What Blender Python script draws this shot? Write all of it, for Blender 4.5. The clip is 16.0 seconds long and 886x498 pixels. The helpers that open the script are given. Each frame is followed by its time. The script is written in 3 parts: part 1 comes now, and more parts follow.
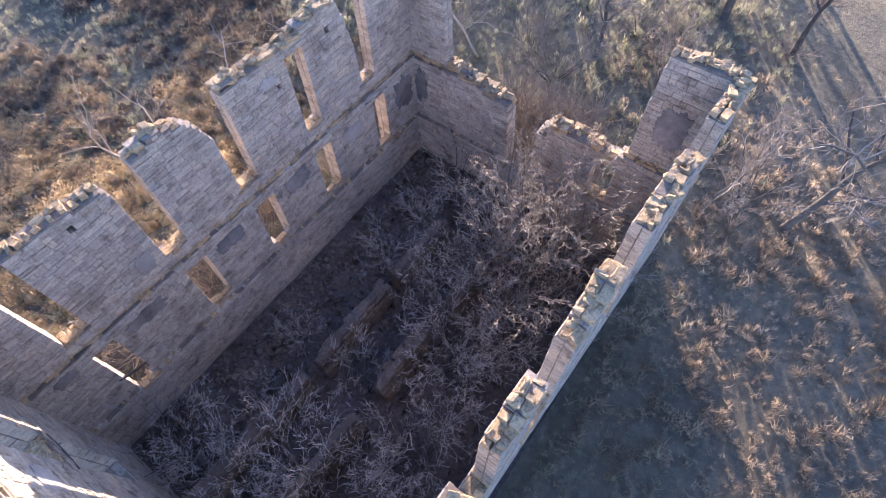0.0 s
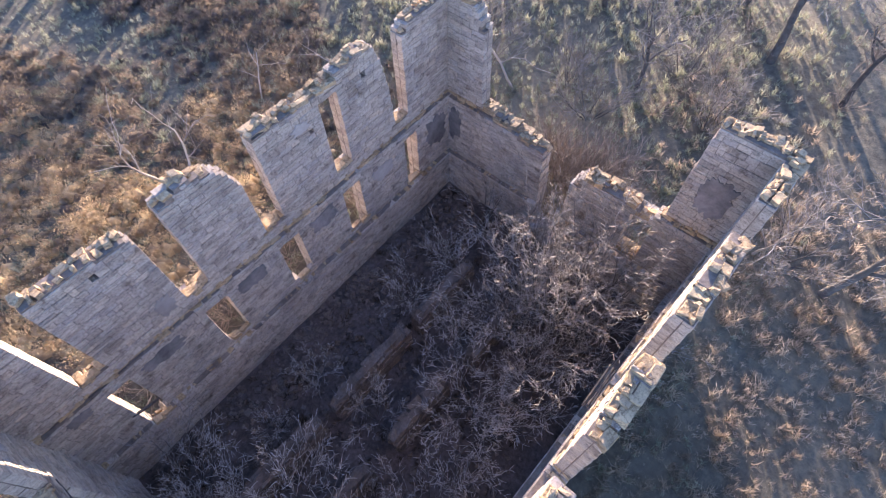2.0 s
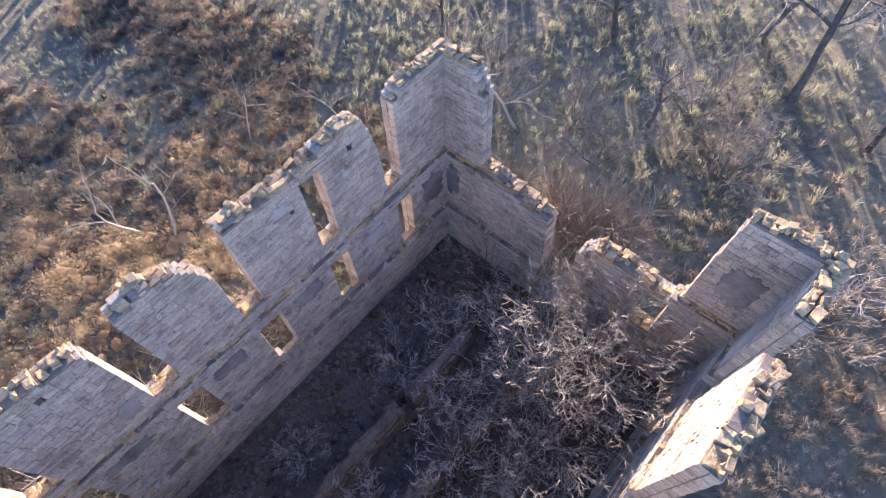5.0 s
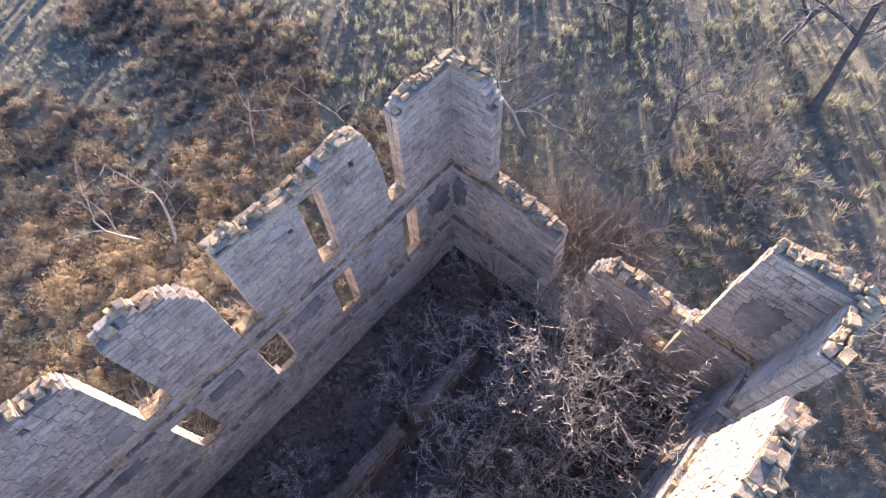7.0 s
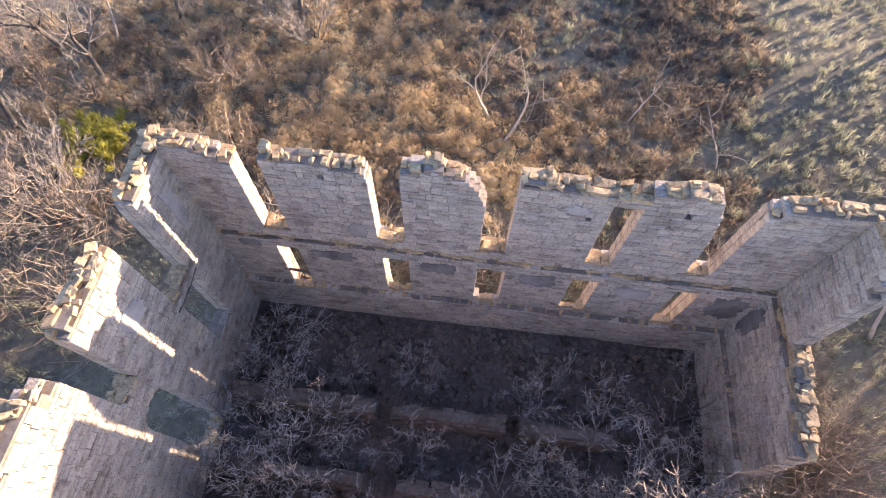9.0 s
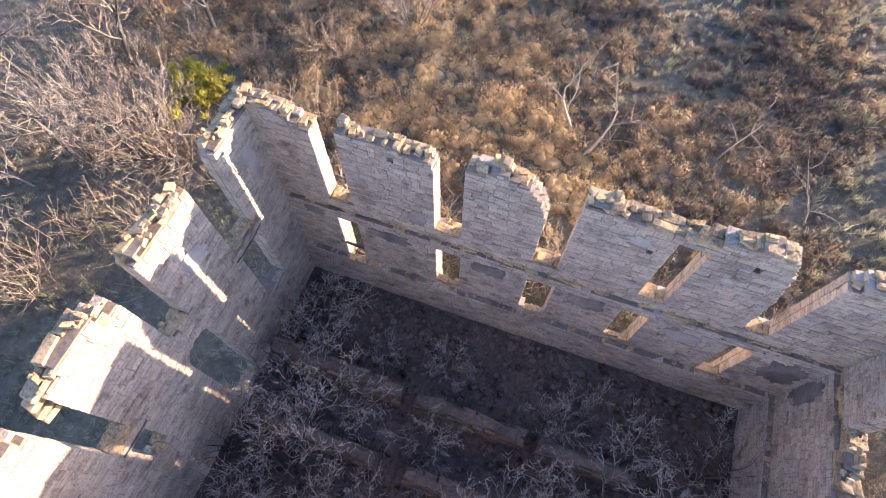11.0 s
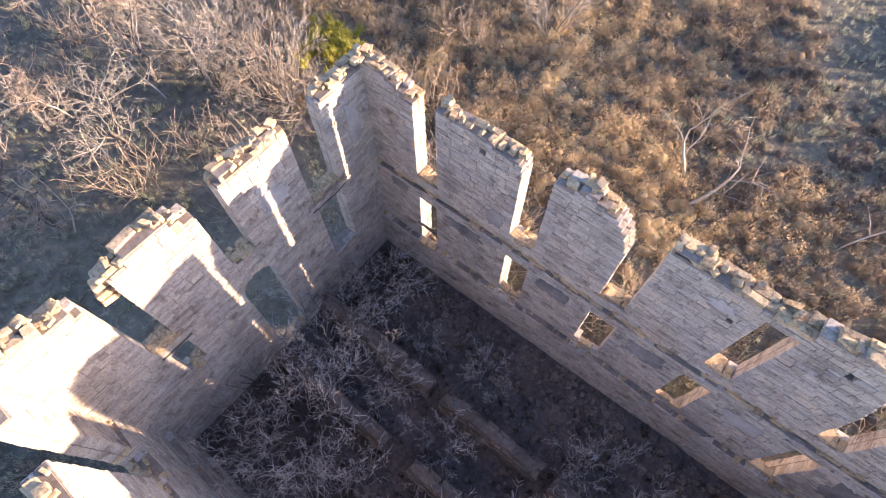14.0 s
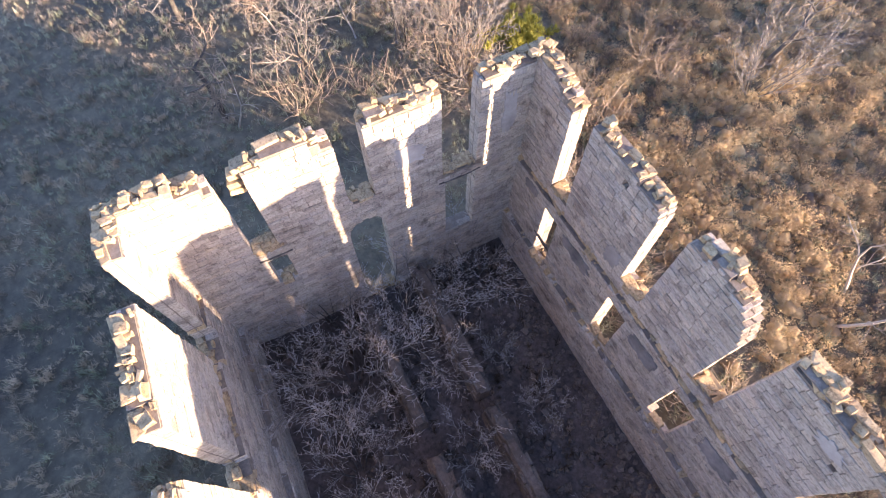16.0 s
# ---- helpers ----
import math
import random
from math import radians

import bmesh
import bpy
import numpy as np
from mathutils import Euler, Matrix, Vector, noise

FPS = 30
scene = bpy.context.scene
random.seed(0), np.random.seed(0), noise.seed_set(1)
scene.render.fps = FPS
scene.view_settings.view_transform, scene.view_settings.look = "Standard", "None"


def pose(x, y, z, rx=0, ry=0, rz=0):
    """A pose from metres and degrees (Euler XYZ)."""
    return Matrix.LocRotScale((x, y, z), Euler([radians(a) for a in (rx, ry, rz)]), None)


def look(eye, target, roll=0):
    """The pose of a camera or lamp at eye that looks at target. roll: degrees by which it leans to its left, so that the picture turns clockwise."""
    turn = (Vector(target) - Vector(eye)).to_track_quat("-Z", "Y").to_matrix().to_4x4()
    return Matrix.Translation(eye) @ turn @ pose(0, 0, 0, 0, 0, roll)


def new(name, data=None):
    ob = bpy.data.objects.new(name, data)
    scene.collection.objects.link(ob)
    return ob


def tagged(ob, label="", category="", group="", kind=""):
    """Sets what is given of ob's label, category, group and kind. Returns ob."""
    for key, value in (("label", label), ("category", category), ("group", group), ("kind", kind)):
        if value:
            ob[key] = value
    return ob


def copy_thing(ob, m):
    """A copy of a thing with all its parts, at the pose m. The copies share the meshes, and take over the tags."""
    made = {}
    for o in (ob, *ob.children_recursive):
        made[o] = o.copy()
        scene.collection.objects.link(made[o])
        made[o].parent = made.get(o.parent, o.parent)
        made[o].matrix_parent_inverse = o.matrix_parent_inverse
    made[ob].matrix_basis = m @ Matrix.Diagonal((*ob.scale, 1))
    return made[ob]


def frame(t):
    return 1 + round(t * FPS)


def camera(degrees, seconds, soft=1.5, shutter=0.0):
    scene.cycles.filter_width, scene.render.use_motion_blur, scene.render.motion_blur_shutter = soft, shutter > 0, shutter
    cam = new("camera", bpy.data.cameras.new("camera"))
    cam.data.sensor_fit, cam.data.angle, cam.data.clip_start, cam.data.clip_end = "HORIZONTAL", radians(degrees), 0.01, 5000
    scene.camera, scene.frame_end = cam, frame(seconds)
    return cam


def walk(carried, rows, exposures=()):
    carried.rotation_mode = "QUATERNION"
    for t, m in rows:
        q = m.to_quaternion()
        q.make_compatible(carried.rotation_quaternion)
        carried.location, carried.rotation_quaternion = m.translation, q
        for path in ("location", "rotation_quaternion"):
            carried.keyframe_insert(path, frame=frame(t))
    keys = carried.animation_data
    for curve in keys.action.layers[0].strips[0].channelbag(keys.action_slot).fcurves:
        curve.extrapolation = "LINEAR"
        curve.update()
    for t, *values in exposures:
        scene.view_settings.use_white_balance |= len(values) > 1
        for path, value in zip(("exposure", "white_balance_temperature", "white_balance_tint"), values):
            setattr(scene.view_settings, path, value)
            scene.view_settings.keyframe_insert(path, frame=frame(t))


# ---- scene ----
cam = camera(79.3, 16.0, soft=1.05)
PATH = [
    (0, (4.06, -12.974, 20.157), (4.878, -12.339, 18.446), -2.2),
    (0.5, (4.246, -12.692, 20.304), (5.035, -12.02, 18.594), -1.9),
    (1, (4.511, -12.328, 20.439), (5.292, -11.646, 18.729), -1.7),
    (1.5, (4.923, -11.974, 20.58), (5.704, -11.287, 18.872), -1.7),
    (2, (5.388, -11.582, 20.668), (6.167, -10.893, 18.959), -1.7),
    (2.5, (5.914, -11.231, 20.743), (6.688, -10.541, 19.033), -1.8),
    (3, (6.404, -10.932, 20.784), (7.173, -10.236, 19.074), -2.0),
    (3.5, (6.876, -10.604, 20.824), (7.639, -9.908, 19.111), -2.0),
    (4, (7.304, -10.256, 20.809), (8.071, -9.564, 19.097), -2.0),
    (6.5, (9.01, -9.077, 20.538), (9.751, -8.377, 18.817), -3.1),
    (7, (9.032, -9.048, 20.5), (9.762, -8.338, 18.779), -3.1),
    (7.5, (8.926, -9.019, 20.516), (9.578, -8.236, 18.795), -2.5),
    (8, (8.957, -8.776, 20.626), (9.335, -7.856, 18.891), -0.3),
    (8.5, (8.864, -8.487, 20.656), (8.951, -7.531, 18.901), 1.4),
    (9, (8.734, -8.245, 20.622), (8.646, -7.322, 18.85), 1.6),
    (11.5, (9.037, -8.112, 20.693), (8.709, -7.261, 18.912), 0.1),
    (12, (9.092, -8.152, 20.675), (8.738, -7.308, 18.897), 0.1),
    (12.5, (9.144, -8.129, 20.626), (8.773, -7.293, 18.847), -0.1),
    (13, (9.205, -8.069, 20.54), (8.788, -7.256, 18.761), -0.3),
    (13.5, (9.259, -8.024, 20.388), (8.771, -7.247, 18.611), -0.5),
    (14, (9.321, -7.936, 20.211), (8.746, -7.213, 18.437), -0.4),
    (14.5, (9.368, -7.844, 20.031), (8.698, -7.203, 18.259), -0.2),
    (15, (9.416, -7.752, 19.912), (8.681, -7.191, 18.139), -0.3),
    (15.5, (9.468, -7.728, 19.827), (8.673, -7.248, 18.055), -0.6),
    (16, (9.442, -7.756, 19.82), (8.603, -7.347, 18.051), -1.1),
]
walk(cam, [(t, look(eye, target, roll)) for t, eye, target, roll in PATH],
     exposures=[(0, 2.46, 5450, 38), (7.0, 2.42, 5500, 37), (9.0, 2.48, 6050, 38), (16, 2.6, 6050, 39)])

# ---- sky and sun ----
SUN = Vector((1.0, 0.75, 0.15)).normalized()
world = bpy.data.worlds.new("sky")
scene.world = world
world.use_nodes = True
wn = world.node_tree
sky = wn.nodes.new("ShaderNodeTexSky")
sky.sky_type = "NISHITA"
sky.sun_disc = False
sky.ozone_density = 2.2
sky.dust_density = 0.5
sky.sun_elevation = math.asin(SUN.z)
sky.sun_rotation = math.atan2(SUN.x, SUN.y)
back = wn.nodes["Background"]
back.inputs["Strength"].default_value = 0.15
wn.links.new(sky.outputs["Color"], back.inputs["Color"])
sun = new("sun", bpy.data.lights.new("sun", "SUN"))
sun.data.energy, sun.data.angle, sun.data.color = 5.0, radians(0.6), (1.0, 0.84, 0.48)
sun.matrix_world = look(SUN * 80, (0, 0, 0))


# ---- materials ----
def material(name, rough=0.9):
    m = bpy.data.materials.new(name)
    m.use_nodes = True
    t = m.node_tree
    b = t.nodes["Principled BSDF"]
    b.inputs["Roughness"].default_value = rough
    b.inputs["Specular IOR Level"].default_value = 0.25
    return m, t, b


def node(t, kind, **values):
    n = t.nodes.new(kind)
    for key, value in values.items():
        n.inputs[key.replace("_", " ")].default_value = value
    return n


def noise_at(t, scale, detail=5.0, rough=0.6, vector=None):
    n = node(t, "ShaderNodeTexNoise", Scale=scale, Detail=detail, Roughness=rough)
    if vector is None:
        vector = t.nodes.new("ShaderNodeNewGeometry").outputs["Position"]
    t.links.new(vector, n.inputs["Vector"])
    return n.outputs["Fac"]


def ramp(t, fac, stops):
    r = t.nodes.new("ShaderNodeValToRGB")
    e = r.color_ramp.elements
    while len(e) < len(stops):
        e.new(0.5)
    for k, (p, c) in zip(e, stops):
        k.position, k.color = p, (*c, 1)
    t.links.new(fac, r.inputs["Fac"])
    return r.outputs["Color"]


def mixed(t, kind, fac, a, b):
    n = t.nodes.new("ShaderNodeMix")
    n.data_type, n.blend_type = "RGBA", kind
    for socket, value in ((n.inputs[0], fac), (n.inputs[6], a), (n.inputs[7], b)):
        if hasattr(value, "links"):
            t.links.new(value, socket)
        else:
            socket.default_value = value if not isinstance(value, tuple) else (*value, 1)
    return n.outputs[2]


def maths(t, op, a, b=0.0):
    n = t.nodes.new("ShaderNodeMath")
    n.operation = op
    for socket, value in ((n.inputs[0], a), (n.inputs[1], b)):
        if hasattr(value, "links"):
            t.links.new(value, socket)
        else:
            socket.default_value = value
    return n.outputs[0]


def bump(t, b, height, strength, distance):
    n = node(t, "ShaderNodeBump", Strength=strength, Distance=distance)
    t.links.new(height, n.inputs["Height"])
    t.links.new(n.outputs["Normal"], b.inputs["Normal"])


def piece_random(t):
    one = t.nodes.new("ShaderNodeObjectInfo").outputs["Random"]
    two = t.nodes.new("ShaderNodeNewGeometry").outputs["Random Per Island"]
    return maths(t, "FRACT", maths(t, "ADD", one, two))


def stone_material(name, tint=(1, 1, 1)):
    m, t, b = material(name, 0.92)
    r = piece_random(t)
    tone = ramp(t, r, [(0.0, (0.35, 0.29, 0.235)), (0.3, (0.47, 0.395, 0.315)), (0.6, (0.52, 0.44, 0.355)),
                       (0.85, (0.42, 0.36, 0.31)), (1.0, (0.55, 0.44, 0.33))])
    patch = ramp(t, noise_at(t, 0.55, 6, 0.65), [(0.3, (0.72, 0.7, 0.7)), (0.5, (1, 1, 1)), (0.72, (1.12, 1.1, 1.06))])
    grain = ramp(t, noise_at(t, 14, 6, 0.7), [(0.28, (0.5, 0.48, 0.47)), (0.5, (1, 1, 1)), (0.75, (1.2, 1.17, 1.12))])
    stain = ramp(t, noise_at(t, 1.7, 8, 0.7), [(0.54, (1, 1, 1)), (0.68, (0.5, 0.48, 0.47))])
    c = mixed(t, "MULTIPLY", 1.0, mixed(t, "MULTIPLY", 1.0, mixed(t, "MULTIPLY", 1.0, tone, patch), grain), stain)
    flat = t.nodes.new("ShaderNodeVectorMath")
    flat.operation = "MULTIPLY"
    flat.inputs[1].default_value = (1.0, 1.0, 5.5)
    t.links.new(t.nodes.new("ShaderNodeNewGeometry").outputs["Position"], flat.inputs[0])
    crack = ramp(t, noise_at(t, 1.3, 7, 0.65, flat.outputs[0]), [(0.425, (1, 1, 1)), (0.45, (0.42, 0.4, 0.39)), (0.475, (1, 1, 1))])
    c = mixed(t, "MULTIPLY", 0.8, c, crack)
    c = mixed(t, "MULTIPLY", 1.0, c, tint)
    t.links.new(c, b.inputs["Base Color"])
    h = maths(t, "ADD", noise_at(t, 9, 8, 0.7), maths(t, "MULTIPLY", noise_at(t, 45, 4, 0.6), 0.4))
    bump(t, b, h, 0.8, 0.05)
    return m


def plain_material(name, low, high, scale, rough=0.95, relief=0.03):
    m, t, b = material(name, rough)
    fine = noise_at(t, scale, 8, 0.7)
    c = ramp(t, fine, [(0.3, low), (0.7, high)])
    big = ramp(t, noise_at(t, scale * 0.13, 4, 0.6), [(0.35, (0.65, 0.65, 0.65)), (0.65, (1.15, 1.15, 1.15))])
    t.links.new(mixed(t, "MULTIPLY", 1.0, c, big), b.inputs["Base Color"])
    bump(t, b, fine, 0.8, relief)
    return m


def leaf_material(name, stops, scale, thinness=0.55):
    """Plants: each tuft takes its own tone, in broad drifts."""
    m, t, b = material(name, 0.9)
    b.inputs["Specular IOR Level"].default_value = 0.1
    r = piece_random(t)
    drift = noise_at(t, scale, 4, 0.6)
    clump = noise_at(t, 0.9, 2, 0.5)
    f = maths(t, "ADD", maths(t, "ADD", maths(t, "MULTIPLY", drift, 0.55), maths(t, "MULTIPLY", clump, 0.45)), maths(t, "MULTIPLY", maths(t, "SUBTRACT", r, 0.5), 0.12))
    c = ramp(t, f, stops)
    t.links.new(c, b.inputs["Base Color"])
    thin = t.nodes.new("ShaderNodeBsdfTranslucent")
    t.links.new(c, thin.inputs["Color"])
    both = t.nodes.new("ShaderNodeMixShader")
    both.inputs[0].default_value = thinness
    t.links.new(b.outputs[0], both.inputs[1])
    t.links.new(thin.outputs[0], both.inputs[2])
    t.links.new(both.outputs[0], t.nodes["Material Output"].inputs["Surface"])
    return m


def bark_material(name, low, high):
    m, t, b = material(name, 0.95)
    r = piece_random(t)
    f = maths(t, "ADD", maths(t, "MULTIPLY", noise_at(t, 3.0, 5, 0.6), 0.7), maths(t, "MULTIPLY", r, 0.3))
    t.links.new(ramp(t, f, [(0.3, low), (0.75, high)]), b.inputs["Base Color"])
    return m


STONE = stone_material("sandstone")
# The tan tint puts low sun's yellow into the broken stones' colour.
SUNLIT_WORN = stone_material("sunlit_weathered_sandstone", (0.98, 0.84, 0.6))
EARTH = plain_material("packed_earth", (0.085, 0.066, 0.055), (0.19, 0.148, 0.12), 7, relief=0.04)
LEDGE_DARK = plain_material("ledge_dark", (0.11, 0.09, 0.075), (0.26, 0.21, 0.175), 8, relief=0.04)
MORTAR = plain_material("lime_mortar", (0.16, 0.125, 0.1), (0.3, 0.24, 0.19), 9)
WOOD = plain_material("charred_timber", (0.045, 0.04, 0.037), (0.15, 0.13, 0.115), 14)
SOIL = plain_material("leaf_litter", (0.06, 0.046, 0.041), (0.17, 0.13, 0.112), 6, relief=0.06)
RUBBLE = stone_material("rubble", (0.36, 0.33, 0.33))
PLASTER = plain_material("old_plaster", (0.31, 0.275, 0.245), (0.46, 0.41, 0.37), 2.5, relief=0.02)
SOOT = plain_material("sooty_plaster", (0.1, 0.092, 0.09), (0.3, 0.265, 0.245), 1.6, relief=0.02)
BARK = bark_material("grey_bark", (0.06, 0.052, 0.047), (0.17, 0.15, 0.13))
PALE_BARK = bark_material("bleached_and_sunlit_wood", (0.24, 0.205, 0.175), (0.46, 0.405, 0.35))
SUNLIT_TIP = bark_material("sunlit_twig_tips", (0.3, 0.265, 0.24), (0.58, 0.515, 0.46))
WARMTWIG = bark_material("brush_twigs", (0.17, 0.13, 0.1), (0.4, 0.31, 0.235))
TWIG = bark_material("twigs", (0.15, 0.13, 0.115), (0.33, 0.29, 0.255))
SCRUB = leaf_material("dry_scrub", [(0.37, (0.18, 0.145, 0.12)), (0.45, (0.35, 0.26, 0.17)), (0.52, (0.56, 0.4, 0.225)), (0.6, (0.68, 0.53, 0.32))], 0.11)
GRASS = leaf_material("winter_grass", [(0.34, (0.15, 0.16, 0.115)), (0.44, (0.25, 0.255, 0.17)), (0.53, (0.35, 0.34, 0.23)), (0.64, (0.47, 0.43, 0.3))], 0.12, 0.35)
GREYSCRUB = leaf_material("grey_scrub", [(0.36, (0.1, 0.088, 0.08)), (0.45, (0.155, 0.13, 0.11)), (0.52, (0.24, 0.185, 0.135)), (0.6, (0.36, 0.265, 0.17))], 0.13)
STRAW = leaf_material("straw_grass", [(0.32, (0.19, 0.15, 0.115)), (0.45, (0.32, 0.25, 0.185)), (0.56, (0.46, 0.36, 0.26)), (0.7, (0.58, 0.47, 0.35))], 0.2)
GREEN = leaf_material("evergreen", [(0.35, (0.26, 0.25, 0.05)), (0.6, (0.48, 0.44, 0.1))], 1.0)


def ground_material():
    m, t, b = material("field", 0.97)
    big = noise_at(t, 0.06, 5, 0.6)
    fine = noise_at(t, 2.2, 9, 0.75)
    f = maths(t, "ADD", maths(t, "MULTIPLY", big, 0.5), maths(t, "MULTIPLY", fine, 0.5))
    c = ramp(t, f, [(0.36, (0.07, 0.06, 0.048)), (0.48, (0.14, 0.12, 0.085)), (0.56, (0.22, 0.18, 0.12)), (0.68, (0.32, 0.26, 0.17))])
    t.links.new(c, b.inputs["Base Color"])
    bump(t, b, fine, 1.0, 0.15)
    return m


FIELD = ground_material()


# ---- mesh helpers ----
def mesh_of(name, verts, faces, mat, smooth=False):
    me = bpy.data.meshes.new(name)
    me.from_pydata([tuple(v) for v in verts], [], [tuple(f) for f in faces])
    me.materials.append(mat)
    if smooth:
        me.shade_smooth()
    me.update()
    return me


def part(name, me, parent, label=""):
    ob = new(name, me)
    ob.parent = parent
    return tagged(ob, label)


def chipped_box(rng, bevel, jitter):
    """A unit block from -0.5 to 0.5 with chamfered, uneven edges: 24 points, 26 faces."""
    verts, index = [], {}
    for sx in (-1, 1):
        for sy in (-1, 1):
            for sz in (-1, 1):
                j = rng.uniform(-jitter, jitter, 3)
                k = bevel * rng.uniform(0.5, 1.5)
                for axis in range(3):
                    p = np.array([sx, sy, sz], float) * 0.5
                    for other in range(3):
                        if other != axis:
                            p[other] -= np.sign(p[other]) * k
                    index[sx, sy, sz, axis] = len(verts)
                    verts.append(p + j)
    faces = []
    for axis in range(3):
        o1, o2 = [a for a in range(3) if a != axis]
        for s in (-1, 1):
            loop = []
            for a, b in ((-1, -1), (1, -1), (1, 1), (-1, 1)):
                key = [0, 0, 0]
                key[axis], key[o1], key[o2] = s, a, b
                loop.append(index[(*key, axis)])
            flip = (s > 0) == (axis == 1)
            faces.append(loop[::-1] if flip else loop)
    for axis in range(3):
        o1, o2 = [a for a in range(3) if a != axis]
        for a in (-1, 1):
            for b in (-1, 1):
                k1, k2 = [0, 0, 0], [0, 0, 0]
                k1[o1], k1[o2], k1[axis] = a, b, -1
                k2[o1], k2[o2], k2[axis] = a, b, 1
                faces.append([index[(*k1, o1)], index[(*k2, o1)], index[(*k2, o2)], index[(*k1, o2)]])
    for sx in (-1, 1):
        for sy in (-1, 1):
            for sz in (-1, 1):
                faces.append([index[sx, sy, sz, a] for a in range(3)])
    verts = np.array(verts)
    good = []
    for f in faces:
        p = verts[f]
        n = np.cross(p[1] - p[0], p[2] - p[0])
        good.append(f if np.dot(n, p.mean(0)) > 0 else f[::-1])
    return verts, good


def face_block(rng):
    """A unit block whose two faces along y are chamfered and slightly uneven: 16 points, 14 faces."""
    v = []
    for y, inset in ((-0.5, 0.05), (-0.44, 0.0), (0.44, 0.0), (0.5, 0.05)):
        for x, z in ((-1, -1), (1, -1), (1, 1), (-1, 1)):
            v.append((x * (0.5 - inset * 0.6 + rng.uniform(-0.012, 0.012)), y + rng.uniform(-0.012, 0.012), z * (0.5 - inset * 1.3 + rng.uniform(-0.02, 0.02))))
    f = [(0, 1, 2, 3), (15, 14, 13, 12)]
    for k in range(3):
        for j in range(4):
            f.append((k * 4 + (j + 1) % 4, k * 4 + j, (k + 1) * 4 + j, (k + 1) * 4 + (j + 1) % 4))
    return np.array(v), f


rng = np.random.default_rng(7)
BLOCKS = [face_block(rng) for _ in range(8)]
ROUGH = [chipped_box(rng, 0.05, 0.11) for _ in range(8)]
BLOCK_MESH = [mesh_of("block", v, f, STONE) for v, f in BLOCKS]
ROUGH_MESH = [mesh_of("rough_block", v, f, SUNLIT_WORN) for v, f in ROUGH]


class Heap:
    """Gathers many small solids into one mesh."""

    def __init__(self):
        self.verts, self.faces, self.count = [], [], 0

    def add(self, verts, faces, m=None):
        v = np.asarray(verts, float)
        if m is not None:
            a = np.array(m)
            v = v @ a[:3, :3].T + a[:3, 3]
        self.verts.append(v)
        self.faces.extend([[i + self.count for i in f] for f in faces])
        self.count += len(v)

    def mesh(self, name, mat, smooth=False):
        return mesh_of(name, np.concatenate(self.verts).tolist(), self.faces, mat, smooth)


CUBE_V = np.array([(x, y, z) for x in (-.5, .5) for y in (-.5, .5) for z in (-.5, .5)])
CUBE_F = [(0, 1, 3, 2), (4, 6, 7, 5), (0, 4, 5, 1), (2, 3, 7, 6), (0, 2, 6, 4), (1, 5, 7, 3)]

# ---- the ruin's four walls ----
T = 0.56            # thickness of the upper walls
LENGTH, WIDTH = 19.1, 12.42
BASE = -1.7         # floor of the cellar
BAND = (4.22, 4.5)  # the broken joist line
LEDGE = 0.92        # the foot of the wall is thicker below this


def spans(lo, hi, cuts):
    out = [(lo, hi)]
    for a, b in cuts:
        nxt = []
        for p, q in out:
            if b <= p or a >= q:
                nxt.append((p, q))
                continue
            if a > p:
                nxt.append((p, a))
            if b < q:
                nxt.append((b, q))
        out = nxt
    return [(p, q) for p, q in out if q - p > 0.06]


def top_at(profile, u):
    return float(np.interp(u, [p[0] for p in profile], [p[1] for p in profile])) - 0.12


